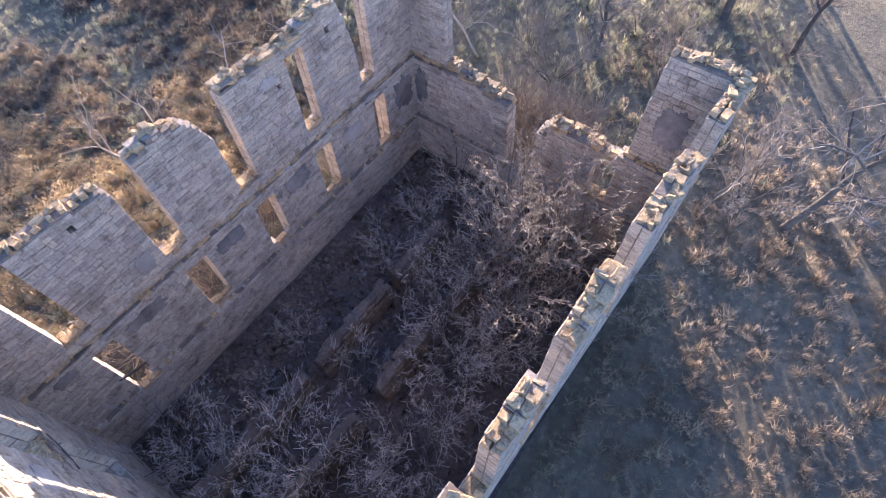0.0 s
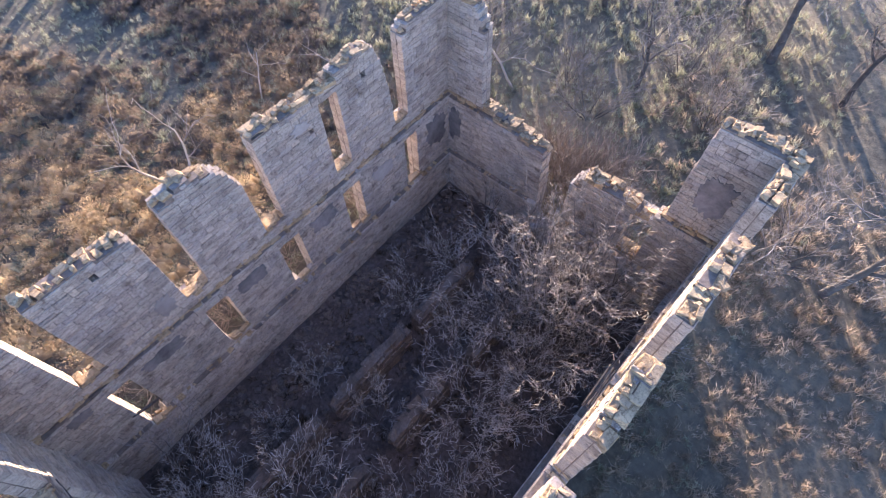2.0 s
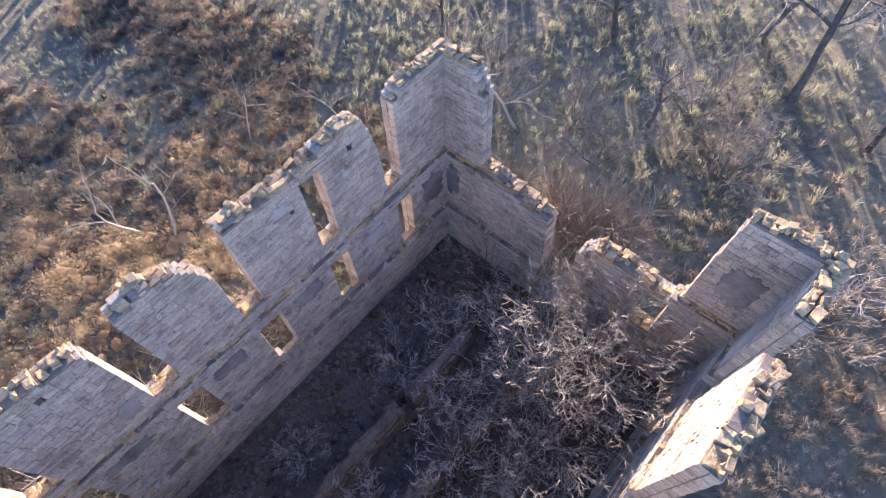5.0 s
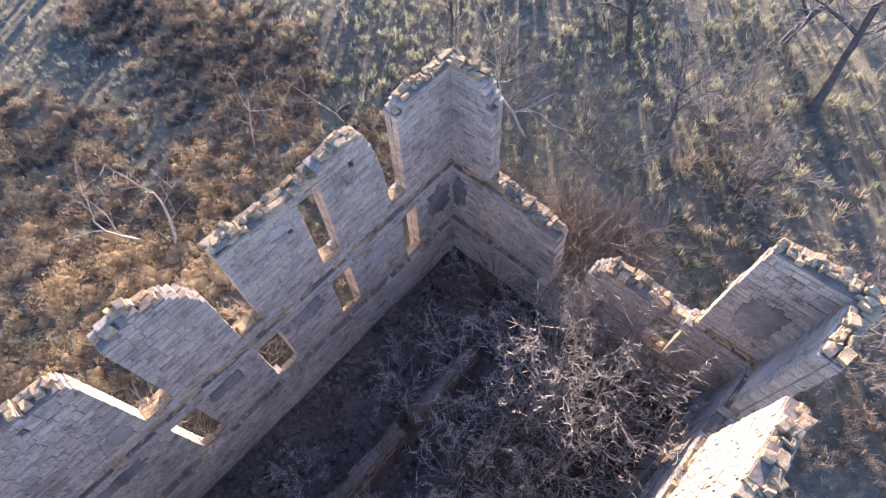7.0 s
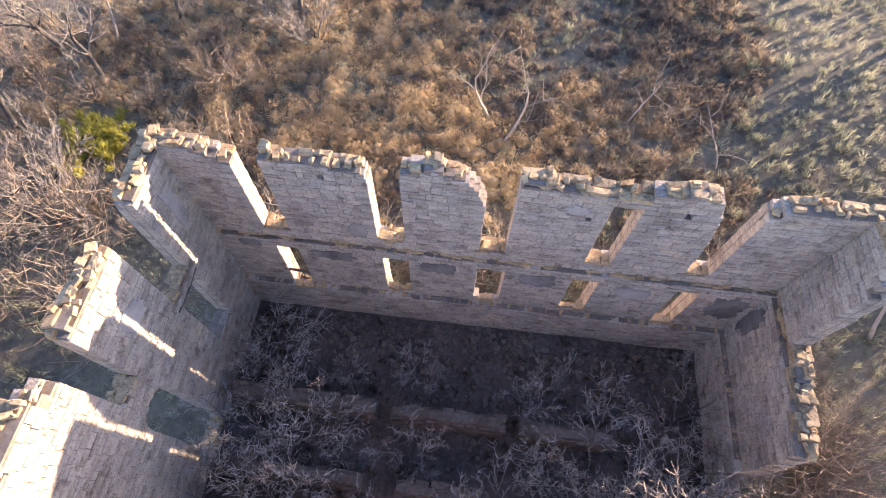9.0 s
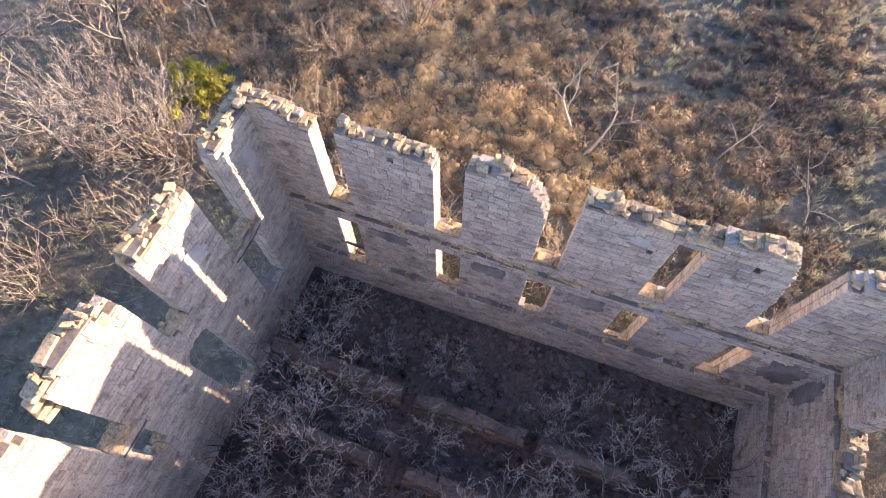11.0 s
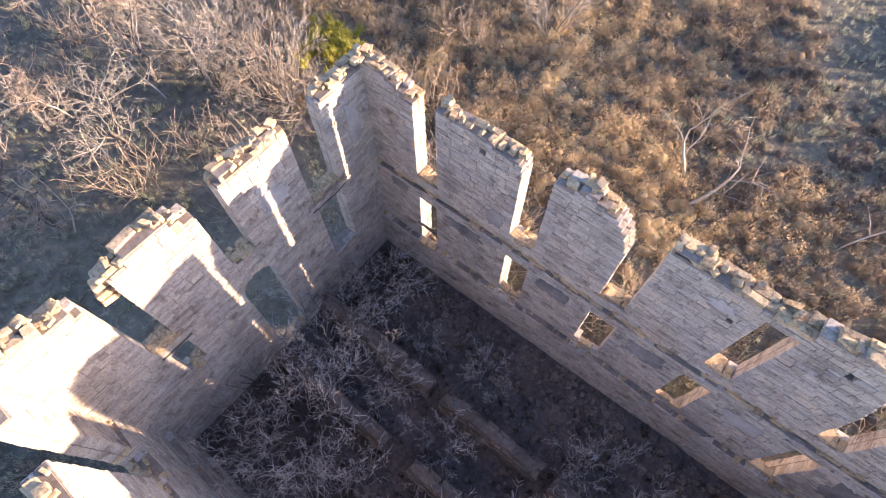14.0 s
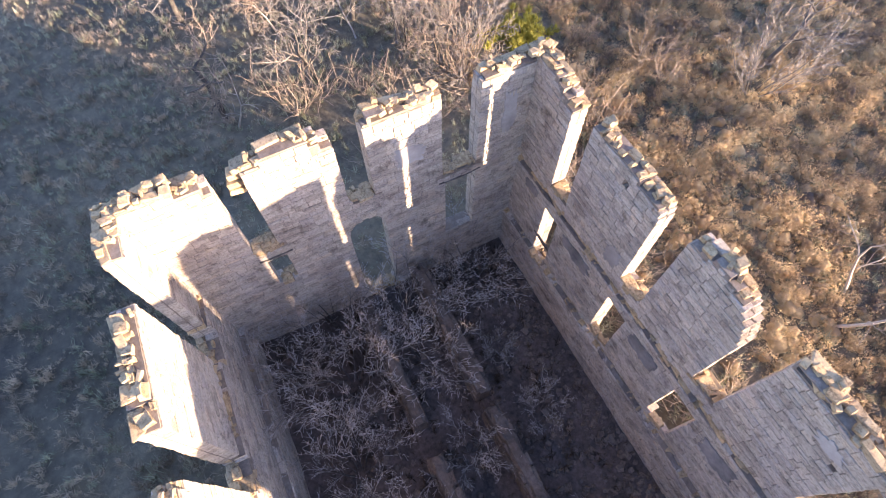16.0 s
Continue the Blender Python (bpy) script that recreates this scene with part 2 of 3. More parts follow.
def build_wall(name, label, frame_of, lo, hi, profile, openings, arch=None, seed=1, pick=(0, 99), ledges=True):
    """A coursed stone wall. frame_of: pose from (along, outward, up) to the world. openings: (from, to, sill, head) and, where the outer leaf has fallen away below the sill, how far down."""
    r = np.random.default_rng(seed)
    core, rest, loose, chosen = Heap(), Heap(), Heap(), []
    z, courses = BASE, []
    while z < 10.2:
        h = r.uniform(0.11, 0.27)
        courses.append((z, h))
        z += h

    def emit(u0, u1, w0, w1, z0, z1, rough, lean=0.0):
        size = Matrix.Diagonal((u1 - u0, w1 - w0, z1 - z0, 1))
        turn = Euler((lean * r.uniform(-1, 1), lean * r.uniform(-1, 1), lean * r.uniform(-1, 1) * 2)).to_matrix().to_4x4()
        m = frame_of @ Matrix.Translation(((u0 + u1) / 2, (w0 + w1) / 2, (z0 + z1) / 2)) @ turn @ size
        k = int(r.integers(0, 8))
        if rough and pick[0] < u0 < pick[1] and len(chosen) < 300:
            chosen.append((ROUGH_MESH[k], m))
        elif not rough and w0 < 0.05 and z0 > 6.6 and pick[0] < u0 < pick[1] and len(chosen) < 300:
            chosen.append((BLOCK_MESH[k], m))
        else:
            (loose if rough else rest).add(*(ROUGH if rough else BLOCKS)[k], m)

    def cuts_at(zm, outer=False):
        cuts = [(o[0], o[1]) for o in openings if (o[4] if outer and len(o) > 4 else o[2]) < zm < o[3]]
        if arch:
            mid, half, spring, foot = arch
            if foot < zm <= spring:
                cuts.append((mid - half, mid + half))
            elif spring < zm < spring + half:
                g = math.sqrt(max(0.0, half * half - (zm - spring) ** 2))
                cuts.append((mid - g, mid + g))
        us = np.arange(lo, hi + 0.04, 0.05)
        start = None
        for u in us:
            out = top_at(profile, u) < zm
            if out and start is None:
                start = u
            if not out and start is not None:
                cuts.append((start - 0.025, u - 0.025))
                start = None
        if start is not None:
            cuts.append((start - 0.025, hi + 1))
        return cuts

    for ci, (z0, h) in enumerate(courses):
        zm = z0 + h / 2
        inner = 0.0 if not ledges else -0.34 if zm < LEDGE else -0.12 if zm < BAND[0] else 0.0
        band = ledges and BAND[0] < zm < BAND[1]
        c0 = 0.08 if band else inner + 0.03
        low = [(o[0], o[1]) for o in openings if len(o) > 4 and o[4] < zm < o[2]]
        for side in (1, 0):
            cuts, above = cuts_at(zm, side == 1), cuts_at(zm + h, side == 1)
            for a, b in spans(lo, hi, cuts):
                if side == 1:
                    for p, q in spans(a, b, above):
                        core.add(CUBE_V * ((q - p) - 0.03, T - 0.03 - c0, h + 0.004) + ((p + q) / 2, (T - 0.03 + c0) / 2, zm), CUBE_F, frame_of)
                    core.add(CUBE_V * ((b - a) - 0.04, T - 0.05 - c0, h * 0.35) + ((a + b) / 2, (T - 0.03 + c0) / 2, z0 + h * 0.175), CUBE_F, frame_of)
                u = a
                while u < b - 0.01:
                    ln = r.uniform(0.2, 0.6) if side == 0 else r.uniform(0.45, 0.95)
                    if b - (u + ln) < 0.25:
                        ln = b - u
                    free = any(p < u + ln / 2 < q for p, q in above)
                    thin = any(p - 0.05 < u + ln / 2 < q + 0.05 for p, q in low)
                    gap = r.uniform(0.002, 0.01)
                    push = r.uniform(-0.016, 0.014)
                    if side == 0:
                        w0, w1 = inner - push, inner + 0.2 if thin else 0.27
                        if band:
                            if r.random() < 0.08:
                                u += ln
                                continue
                            w0 = r.uniform(-0.1, 0.09)
                        if free and not thin and noise.noise(Vector((u * 0.7, seed * 3.3, z0 * 0.5))) > -0.05:
                            u += ln
                            continue
                    else:
                        w0, w1 = 0.29, T + push
                    if free:
                        if r.random() < 0.04:
                            u += ln
                            continue
                        w0, w1 = w0 + r.uniform(-0.05, 0.05), w1 + r.uniform(-0.06, 0.06)
                        emit(u + gap, u + ln - gap, w0, w1, z0 - 0.01, z0 + h + r.uniform(-0.08, 0.01), True, 0.07)
                    else:
                        emit(u + gap, u + ln - gap, w0, w1, z0 + gap + r.uniform(-0.014, 0.01), z0 + h - gap + r.uniform(-0.012, 0.014), band, 0.05 if band else 0.008)
                    u += ln
                if side == 0:
                    continue
                # loose stones on the broken top
                for p, q in above:
                    p, q = max(p, a), min(q, b)
                    u = p
                    while u < q - 0.2:
                        ln = r.uniform(0.14, 0.34)
                        for _ in range(3):
                            if r.random() < 0.7:
                                w, g = r.uniform(-0.02, 0.4), ln * r.uniform(0.3, 1.2)
                                emit(u, u + g, w, w + r.uniform(0.07, 0.28), z0 + h - 0.09, z0 + h + r.uniform(-0.03, 0.07), True, 0.22)
                        u += ln
    # dark rough pieces lying on the two ledges
    dark_bits = Heap()
    for level, w0, w1, share in ((LEDGE, -0.33, -0.16, 0.3), (BAND[0], -0.11, 0.06, 0.4)) if ledges else ((LEDGE, -0.02, 0.06, 0.1),):
        u = lo + T
        while u < hi - T:
            ln = r.uniform(0.2, 0.6)
            if r.random() < share and not any(p < u + ln and q > u for p, q in cuts_at(level - 0.1)):
                m = frame_of @ Matrix.Translation((u + ln / 2, (w0 + w1) / 2 + r.uniform(-.02, .05), level + 0.02)) @ Euler((0.25, 0, r.uniform(-.1, .1))).to_matrix().to_4x4() @ Matrix.Diagonal((ln * 1.15, (w1 - w0) * r.uniform(0.6, 0.95), r.uniform(0.05, 0.12), 1))
                dark_bits.add(*ROUGH[int(r.integers(0, 8))], m)
            u += ln
    # stubs of stone left along the foot ledge and the joist line
    for level, reach in ((LEDGE - 0.04, -0.32), (BAND[0] - 0.02, -0.1), (BAND[1] - 0.06, -0.05))[:3 if ledges else 0]:
        u = lo + T
        while u < hi - 0.3:
            ln = r.uniform(0.08, 0.26)
            if not any(p < u + ln and q > u for p, q in cuts_at(level + 0.1)):
                emit(u, u + ln, reach + r.uniform(-0.02, 0.08), reach + 0.22, level, level + r.uniform(0.03, 0.12), True, 0.12)
            u += ln + r.uniform(0.05, 0.6)
    if arch:
        mid, half, spring, foot = arch
        for k in range(9):
            a0 = math.pi * (k + 0.5) / 9
            m = frame_of @ Matrix.Translation((mid + math.cos(a0) * (half + 0.14), 0.1, spring + math.sin(a0) * (half + 0.14))) \
                @ Matrix.Rotation(math.pi / 2 - a0, 4, "Y") @ Matrix.Diagonal((0.25, 0.26, 0.3, 1))
            chosen.append((BLOCK_MESH[k % 8], m))
    wall = tagged(new(name, core.mesh("wall_core", MORTAR)), label, "wall", kind="structure")
    part("stonework", rest.mesh("stonework", STONE), wall)["kind"] = "stuff"
    part("ledge_bits", dark_bits.mesh("ledge_bits", LEDGE_DARK), wall, "dark rough pieces on the wall ledge")["kind"] = "stuff"
    part("broken_stones", loose.mesh("broken_stones", SUNLIT_WORN), wall, "weathered broken stones tinted tan as by low sun")["kind"] = "stuff"
    for me, m in chosen:
        ob = new("stone", me)
        ob.parent, ob.matrix_basis = wall, m
    return wall


def axes(origin, along, out):
    m = Matrix.Identity(4)
    m.col[0], m.col[1], m.col[3] = (*along, 0, 0), (*out, 0, 0), (*origin, 0, 1)
    return m


SKY = 20
FRAME_A = axes((0, 0), (1, 0), (0, 1))
SKEW = math.atan2(0.6, LENGTH)
FRAME_D = axes((0, -WIDTH + 0.6), (math.cos(SKEW), -math.sin(SKEW)), (-math.sin(SKEW), -math.cos(SKEW)))
FRAME_E = axes((0, 0), (0, -1), (-1, 0))
FRAME_B = axes((LENGTH, 0), (0, -1), (1, 0))
north = build_wall("wall_north", "long roofless two-storey sandstone wall with ragged top and empty windows", FRAME_A, -T, LENGTH + T,
           [(-.6, 9.2), (1.0, 9.1), (1.9, 8.6), (2.6, 9.0), (4.2, 9.0), (5.6, 8.85), (5.77, 8.4), (6.68, 8.9), (7.0, 9.1), (7.7, 9.3), (8.5, 8.95),
            (8.9, 8.4), (9.15, 7.7), (9.98, 9.1), (12.3, 9.05), (13.2, 8.95), (13.7, 9.2), (14.6, 9.4), (15.2, 9.2), (15.5, 8.4), (15.75, 7.0),
            (15.85, 5.3), (16.6, 8.7), (17.1, 9.15), (20, 9.2)],
           [(1.9, 2.75, 4.95, SKY), (5.77, 6.68, 4.95, SKY), (9.15, 9.98, 4.95, SKY), (12.6, 13.4, 4.95, 8.4), (15.85, 16.6, 4.95, SKY),
            (2.0, 2.8, 0.9, 3.8, 0.2), (5.85, 6.75, 1.4, 3.7, 0.3), (9.2, 10.15, 1.4, 3.7, 0.3), (12.5, 13.4, 1.4, 3.7, 0.3), (4.35, 4.53, 8.25, 8.45), (14.55, 14.73, 8.2, 8.4), (12.0, 12.16, 7.4, 7.6), (16.1, 16.85, 1.2, 3.7, 0.3)],
           seed=11, pick=(6, 20))
west = build_wall("wall_west", "sandstone end wall with arched doorway and empty windows", FRAME_E, 0, WIDTH - 0.6,
           [(0, 9.1), (1.2, 9.15), (1.7, 9.05), (1.9, 8.5), (3.1, 9.0), (5.3, 9.25), (5.6, 8.7), (6.35, 8.7), (7, 9.25), (8, 9.3), (8.7, 9.0), (8.85, 8.6),
            (9.65, 8.9), (10.7, 9.3), (12.5, 9.2)],
           [(1.85, 3.1, 5.1, SKY), (1.85, 3.0, 1.4, 4.6), (5.5, 6.35, 5.7, SKY), (8.85, 9.65, 5.2, SKY), (8.8, 9.45, 2.7, 4.5)],
           arch=(6.0, 0.66, 3.9, -1.2), seed=12, pick=(0, 10), ledges=False)
east = build_wall("wall_east", "ruined sandstone end wall collapsed to the first floor between tall corners", FRAME_B, 0, WIDTH + 0.05,
           [(0, 9.2), (1.2, 9.2), (1.75, 8.3), (1.83, 6.2), (1.86, 4.9), (2.9, 4.7), (5.1, 4.2), (5.4, 1.0), (6.5, 1.0), (6.6, 3.5), (7.2, 4.4), (9, 4.25),
            (10, 4.1), (10.35, 4.6), (10.42, 8.3), (10.5, 9.2), (12.5, 9.2)],
           [(5.3, 6.55, -0.6, SKY), (9.3, 10.2, 1.3, 3.6)], seed=13, pick=(0, 13))
south = build_wall("wall_south", "long sunlit sandstone wall with crumbling piers between tall windows", FRAME_D, -T, LENGTH + T,
           [(-.6, 9.15), (0.9, 9.15), (1.75, 9.0), (3.5, 9.2), (5.3, 9.0), (6.1, 8.7), (7.5, 9.2), (8.7, 8.8), (9.5, 8.7), (11, 9.1), (12.2, 8.8), (12.95, 9.1),
            (14.5, 9.3), (16.2, 8.9), (16.95, 8.6), (17.5, 9.2), (20, 9.2)],
           [(1.1, 2.35, 3.7, SKY), (5.25, 6.25, 4.0, SKY), (8.07, 9.3, 4.0, SKY), (11.7, 12.85, 3.9, SKY), (16.22, 17.33, 3.7, SKY)],
           seed=14, pick=(4, 20))



def sill(wall, frame_of, u0, u1, z, seed):
    """A worn sill slab, split in two, in the outer half of an opening."""
    r = np.random.default_rng(seed)
    mid = u0 + (u1 - u0) * r.uniform(0.62, 0.75)
    for p, q in ((u0, mid), (mid, u1)):
        m = frame_of @ Matrix.Translation(((p + q) / 2, 0.2 + r.uniform(-.06, .06), z + 0.03)) @ Euler((r.uniform(-.06, .06), r.uniform(-.05, .05), r.uniform(-.08, .08))).to_matrix().to_4x4() \
            @ Matrix.Diagonal((q - p - 0.02, r.uniform(0.28, 0.4), r.uniform(0.07, 0.12), 1))
        ob = new("sill", ROUGH_MESH[int(r.integers(0, 8))])
        ob.parent, ob.matrix_basis = wall, m
        tagged(ob, "worn sunlit window sill stone")


for i, (a, b, z) in enumerate([(1.9, 2.75, 4.95), (5.7, 6.65, 4.95), (9.22, 10.05, 4.95), (12.6, 13.4, 4.95), (15.85, 16.6, 4.95)]):
    sill(north, FRAME_A, a, b, z, 80 + i)
# stones that jut out of the broken pier of the end wall
for u, z, ln, tilt in ((8.95, 8.3, 0.6, 0.1), (9.05, 8.02, 0.42, -0.08), (8.9, 8.62, 0.5, 0.15), (8.7, 8.85, 0.55, 0.2)):
    ob = new("stone", ROUGH_MESH[int(u * 10) % 8])
    ob.parent = west
    ob.matrix_basis = FRAME_E @ Matrix.Translation((u, 0.32, z)) @ Euler((0, tilt, 0.1)).to_matrix().to_4x4() @ Matrix.Diagonal((ln, 0.34, 0.2, 1))
for i, (a, b, z) in enumerate([(1.9, 3.05, 5.1), (8.85, 9.65, 5.2), (5.55, 6.3, 5.65)]):
    sill(west, FRAME_E, a, b, z, 90 + i)


r = np.random.default_rng(95)
for k in range(16):
    ob = new("stone", ROUGH_MESH[k % 8])
    ob.parent = west
    ob.matrix_basis = FRAME_E @ Matrix.Translation((r.uniform(8.8, 9.6), r.uniform(0.05, 0.45), 4.95 + r.uniform(0, 0.3))) @ Euler(r.uniform(-0.3, 0.3, 3).tolist()).to_matrix().to_4x4() \
        @ Matrix.Diagonal((r.uniform(0.2, 0.4), r.uniform(0.15, 0.3), r.uniform(0.1, 0.2), 1))


def plaster(wall, frame_of, u, z, half_u, half_z, seed, mat=PLASTER):
    """A ragged sheet of render that still clings to the inner face."""
    r = np.random.default_rng(seed)
    n = 72
    rim = []
    for k in range(n):
        a = 2 * math.pi * k / n
        g = 0.8 + 0.3 * noise.noise(Vector((math.cos(a) * 2, math.sin(a) * 2, seed * 1.7))) + 0.22 * noise.noise(Vector((math.cos(a) * 7, math.sin(a) * 7, seed * 2.9)))
        sq = 1 / max(abs(math.cos(a)), abs(math.sin(a))) ** 0.6
        rim.append((u + math.cos(a) * half_u * g * sq, z + math.sin(a) * half_z * g * sq))
    d = -0.12 if z < BAND[0] else 0.0
    v = [(p, d - 0.024, q) for p, q in rim] + [(p, d + 0.03, q) for p, q in rim]
    f = [tuple(range(n))] + [(k, n + k, n + (k + 1) % n, (k + 1) % n) for k in range(n)] + [tuple(range(n, 2 * n))[::-1]]
    me = mesh_of("plaster", [frame_of @ Vector(p) for p in v], f, mat)
    part("plaster", me, wall, "sooty grey plaster remnant" if mat is SOOT else "pale grey plaster remnant")


for i, (u, z, a, b, mat) in enumerate([(7.8, 3.5, 0.8, 0.45, SOOT), (11.3, 3.4, 0.75, 0.5, SOOT), (4.1, 3.6, 0.9, 0.4, SOOT), (18.1, 2.9, 0.8, 1.0, SOOT), (1.1, 3.95, 0.45, 0.3, SOOT),
                                       (5.1, 5.4, 0.35, 0.5, PLASTER), (14.7, 3.2, 0.7, 0.5, PLASTER), (11.7, 8.0, 0.4, 0.25, PLASTER)]):
    plaster(north, FRAME_A, u, z, a, b, 60 + i, mat)
plaster(west, FRAME_E, 0.75, 7.0, 0.3, 1.1, 70)
plaster(west, FRAME_E, 4.2, 6.9, 0.6, 0.5, 71)
plaster(east, FRAME_B, 11.5, 6.3, 0.65, 1.1, 72, SOOT)
plaster(east, FRAME_B, 0.5, 2.9, 0.4, 1.1, 73, SOOT)
plaster(south, FRAME_D, 18.2, 6.0, 0.7, 1.6, 74)
plaster(south, FRAME_D, 18.0, 2.6, 0.9, 1.2, 75)

# ---- ground ----
def ground_height(x, y):
    n = noise.noise(Vector((x * 0.05, y * 0.05, 3.1))) * 0.5 + noise.noise(Vector((x * 0.3, y * 0.3, 7.7))) * 0.12
    d = max(-x - 1, x - LENGTH - 1, y - 1, -WIDTH - 1 - y)
    if d < 0:
        return BASE + 0.35 + noise.noise(Vector((x * 0.4, y * 0.4, 1.0))) * 0.25
    return -1.0 + n * min(1.0, d / 4 + 0.2)


def ground():
    def line(lo, hi, far):
        near = list(np.arange(lo, hi, 0.8))
        return [-far, -far / 2, -far / 4, -150, -90] + near + [110, 170, far / 4, far / 2, far]
    xs, ys = line(-60, 80, 2000), line(-60, 75, 2000)
    verts = [(x, y, ground_height(x, y)) for y in ys for x in xs]
    w = len(xs)
    faces = [(j * w + i, j * w + i + 1, (j + 1) * w + i + 1, (j + 1) * w + i) for j in range(len(ys) - 1) for i in range(w - 1)]
    me = mesh_of("ground", verts, faces, FIELD, True)
    me.materials.append(SOIL)
    for p in me.polygons:
        if -0.2 < p.center.x < LENGTH + 0.2 and -WIDTH - 0.2 < p.center.y < 0.2:
            p.material_index = 1
    return tagged(new("ground", me), "rough winter field of dry grass and bare soil", "ground", kind="structure")


ground()

# ---- remains inside the ruin ----
def foundation(x0, x1, y, top, seed):
    r = np.random.default_rng(seed)
    core, heap = Heap(), Heap()
    w = 0.27
    n = int((x1 - x0) / 0.3)
    xs = np.linspace(x0, x1, n)
    cv, cf = [], []
    for i, x in enumerate(xs):
        e = 0.3 if i in (0, n - 1) else 0.0
        for dy, z in ((-w, BASE), (-w + 0.04, top - 0.16 - e), (-w * 0.5, top - e), (w * 0.5, top + 0.02 - e), (w - 0.04, top - 0.14 - e), (w, BASE)):
            cv.append((x + r.uniform(-.04, .04), y + dy + r.uniform(-.04, .04), z + (r.uniform(-.07, .07) if z > 0 else 0)))
    for i in range(n - 1):
        for j in range(5):
            cf.append((i * 6 + j, (i + 1) * 6 + j, (i + 1) * 6 + j + 1, i * 6 + j + 1))
    cf += [tuple(range(6)), tuple(range((n - 1) * 6, n * 6))[::-1]]
    core.add(cv, cf)
    z = BASE + 0.2
    stones = []
    while z < top - 0.3:
        h = min(r.uniform(0.24, 0.34), top - z + 0.02)
        for side in (-1, 1):
            x = x0
            while x < x1 - 0.1:
                ln = min(r.uniform(0.35, 0.8), x1 - x)
                last = z + h > top - 0.35
                if not (last and r.random() < 0.25):
                    m = Matrix.Translation((x + ln / 2, y + side * (w - 0.1 + r.uniform(-.03, .03)), z + h / 2)) \
                        @ Euler((0, 0, r.uniform(-.06, .06))).to_matrix().to_4x4() @ Matrix.Diagonal((ln - 0.02, 0.28, h - 0.01, 1))
                    stones.append((int(r.integers(0, 8)), m))
                x += ln
        z += h
    ob = tagged(new("foundation_wall", core.mesh("foundation_core", EARTH)), "low earth-filled stone footing across the ruin floor", "foundation wall",
                "footings inside the ruin")
    for k, m in stones:
        s = new("stone", FOOT_MESH[k])
        s.parent, s.matrix_basis = ob, m
    return ob


FOOT_MESH = [mesh_of("footing_stone", v, f, RUBBLE) for v, f in ROUGH]
for i, (x0, x1, y) in enumerate([(0.3, 6.0, -4.5), (6.6, 10.9, -4.55), (11.4, 15.0, -4.6), (0.5, 6.0, -7.1), (7.2, 10.2, -7.15), (11.6, 14.6, -7.3)]):
    foundation(x0, x1, y, 0.3, 50 + i)


def rubble():
    r = np.random.default_rng(3)
    heap = Heap()
    for _ in range(1500):
        x, y = r.uniform(0.4, LENGTH - 0.4), -r.uniform(0.4, 11.4)
        if r.random() < 0.5:
            y = -0.4 - abs(r.normal(0, 1.6))
        s = r.uniform(0.07, 0.16) + 0.12 * r.random() ** 3
        if y < -11.3:
            continue
        m = Matrix.Translation((x, y, ground_height(x, y) + s * 0.2)) @ Euler(r.uniform(-0.5, 0.5, 2).tolist() + [r.uniform(0, 6)]).to_matrix().to_4x4() \
            @ Matrix.Diagonal((s * r.uniform(0.8, 1.5), s, s * r.uniform(0.4, 0.8), 1))
        heap.add(*ROUGH[int(r.integers(0, 8))], m)
    tagged(new("rubble", heap.mesh("rubble", RUBBLE)), "fallen building stones strewn over the ruin floor", "rubble", kind="stuff")


rubble()


def lintel(m, length, count, seed, label="charred timber lintel poles over a window opening"):
    """A few burnt poles side by side over an opening; m has x along them."""
    r = np.random.default_rng(seed)
    base = tagged(new("timber_lintel"), label, "lintel", "burnt lintels")
    base.matrix_basis = m
    for k in range(count):
        rad, n, rings = r.uniform(0.035, 0.055), 8, 9
        bend = r.uniform(-0.05, 0.05)
        v, f = [], []
        for i in range(rings):
            s = i / (rings - 1)
            taper = 1 + r.uniform(-0.12, 0.12)
            for j in range(n):
                a = 2 * math.pi * j / n
                v.append(((s - 0.5) * length * (1 + 0.04 * k), rad * taper * math.cos(a) + k * 0.12 + bend * math.sin(s * 3), rad * taper * math.sin(a) - 0.04 * math.sin(s * math.pi)))
        for i in range(rings - 1):
            for j in range(n):
                f.append((i * n + j, i * n + (j + 1) % n, (i + 1) * n + (j + 1) % n, (i + 1) * n + j))
        f.append(tuple(range(n))[::-1])
        f.append(tuple(range((rings - 1) * n, rings * n)))
        part("pole", mesh_of("pole", v, f, WOOD, True), base)
    return base


lintel(pose(16.35, -0.1, 4.0, 4, 3, 0), 1.45, 4, 1, "sagging charred poles hanging under the wall ledge")
lintel(pose(2.4, 0.0, 4.3, 0, 4, 0), 1.3, 4, 2)
lintel(pose(-0.02, -2.45, 4.72, 0, 0, 90), 1.6, 4, 3)
lintel(pose(-0.02, -9.1, 4.6, 0, 0, 90), 1.1, 4, 4)
lintel(pose(LENGTH + 0.45, -2.3, 4.4, 0, 0, 90), 1.4, 4, 5)
lintel(pose(LENGTH + 0.1, -9.75, 3.72, 0, 4, 90), 1.5, 2, 6)
lintel(pose(12.3, -12.05, 3.85, 0, 3, 0), 1.6, 3, 8)
lintel(pose(6.25, 0.02, 3.85, 0, 0, 0), 1.2, 4, 7)
lintel(pose(2.4, 0.1, 1.5, 0, 38, 20), 1.5, 1, 9, "weathered timber fallen aslant in a window opening")


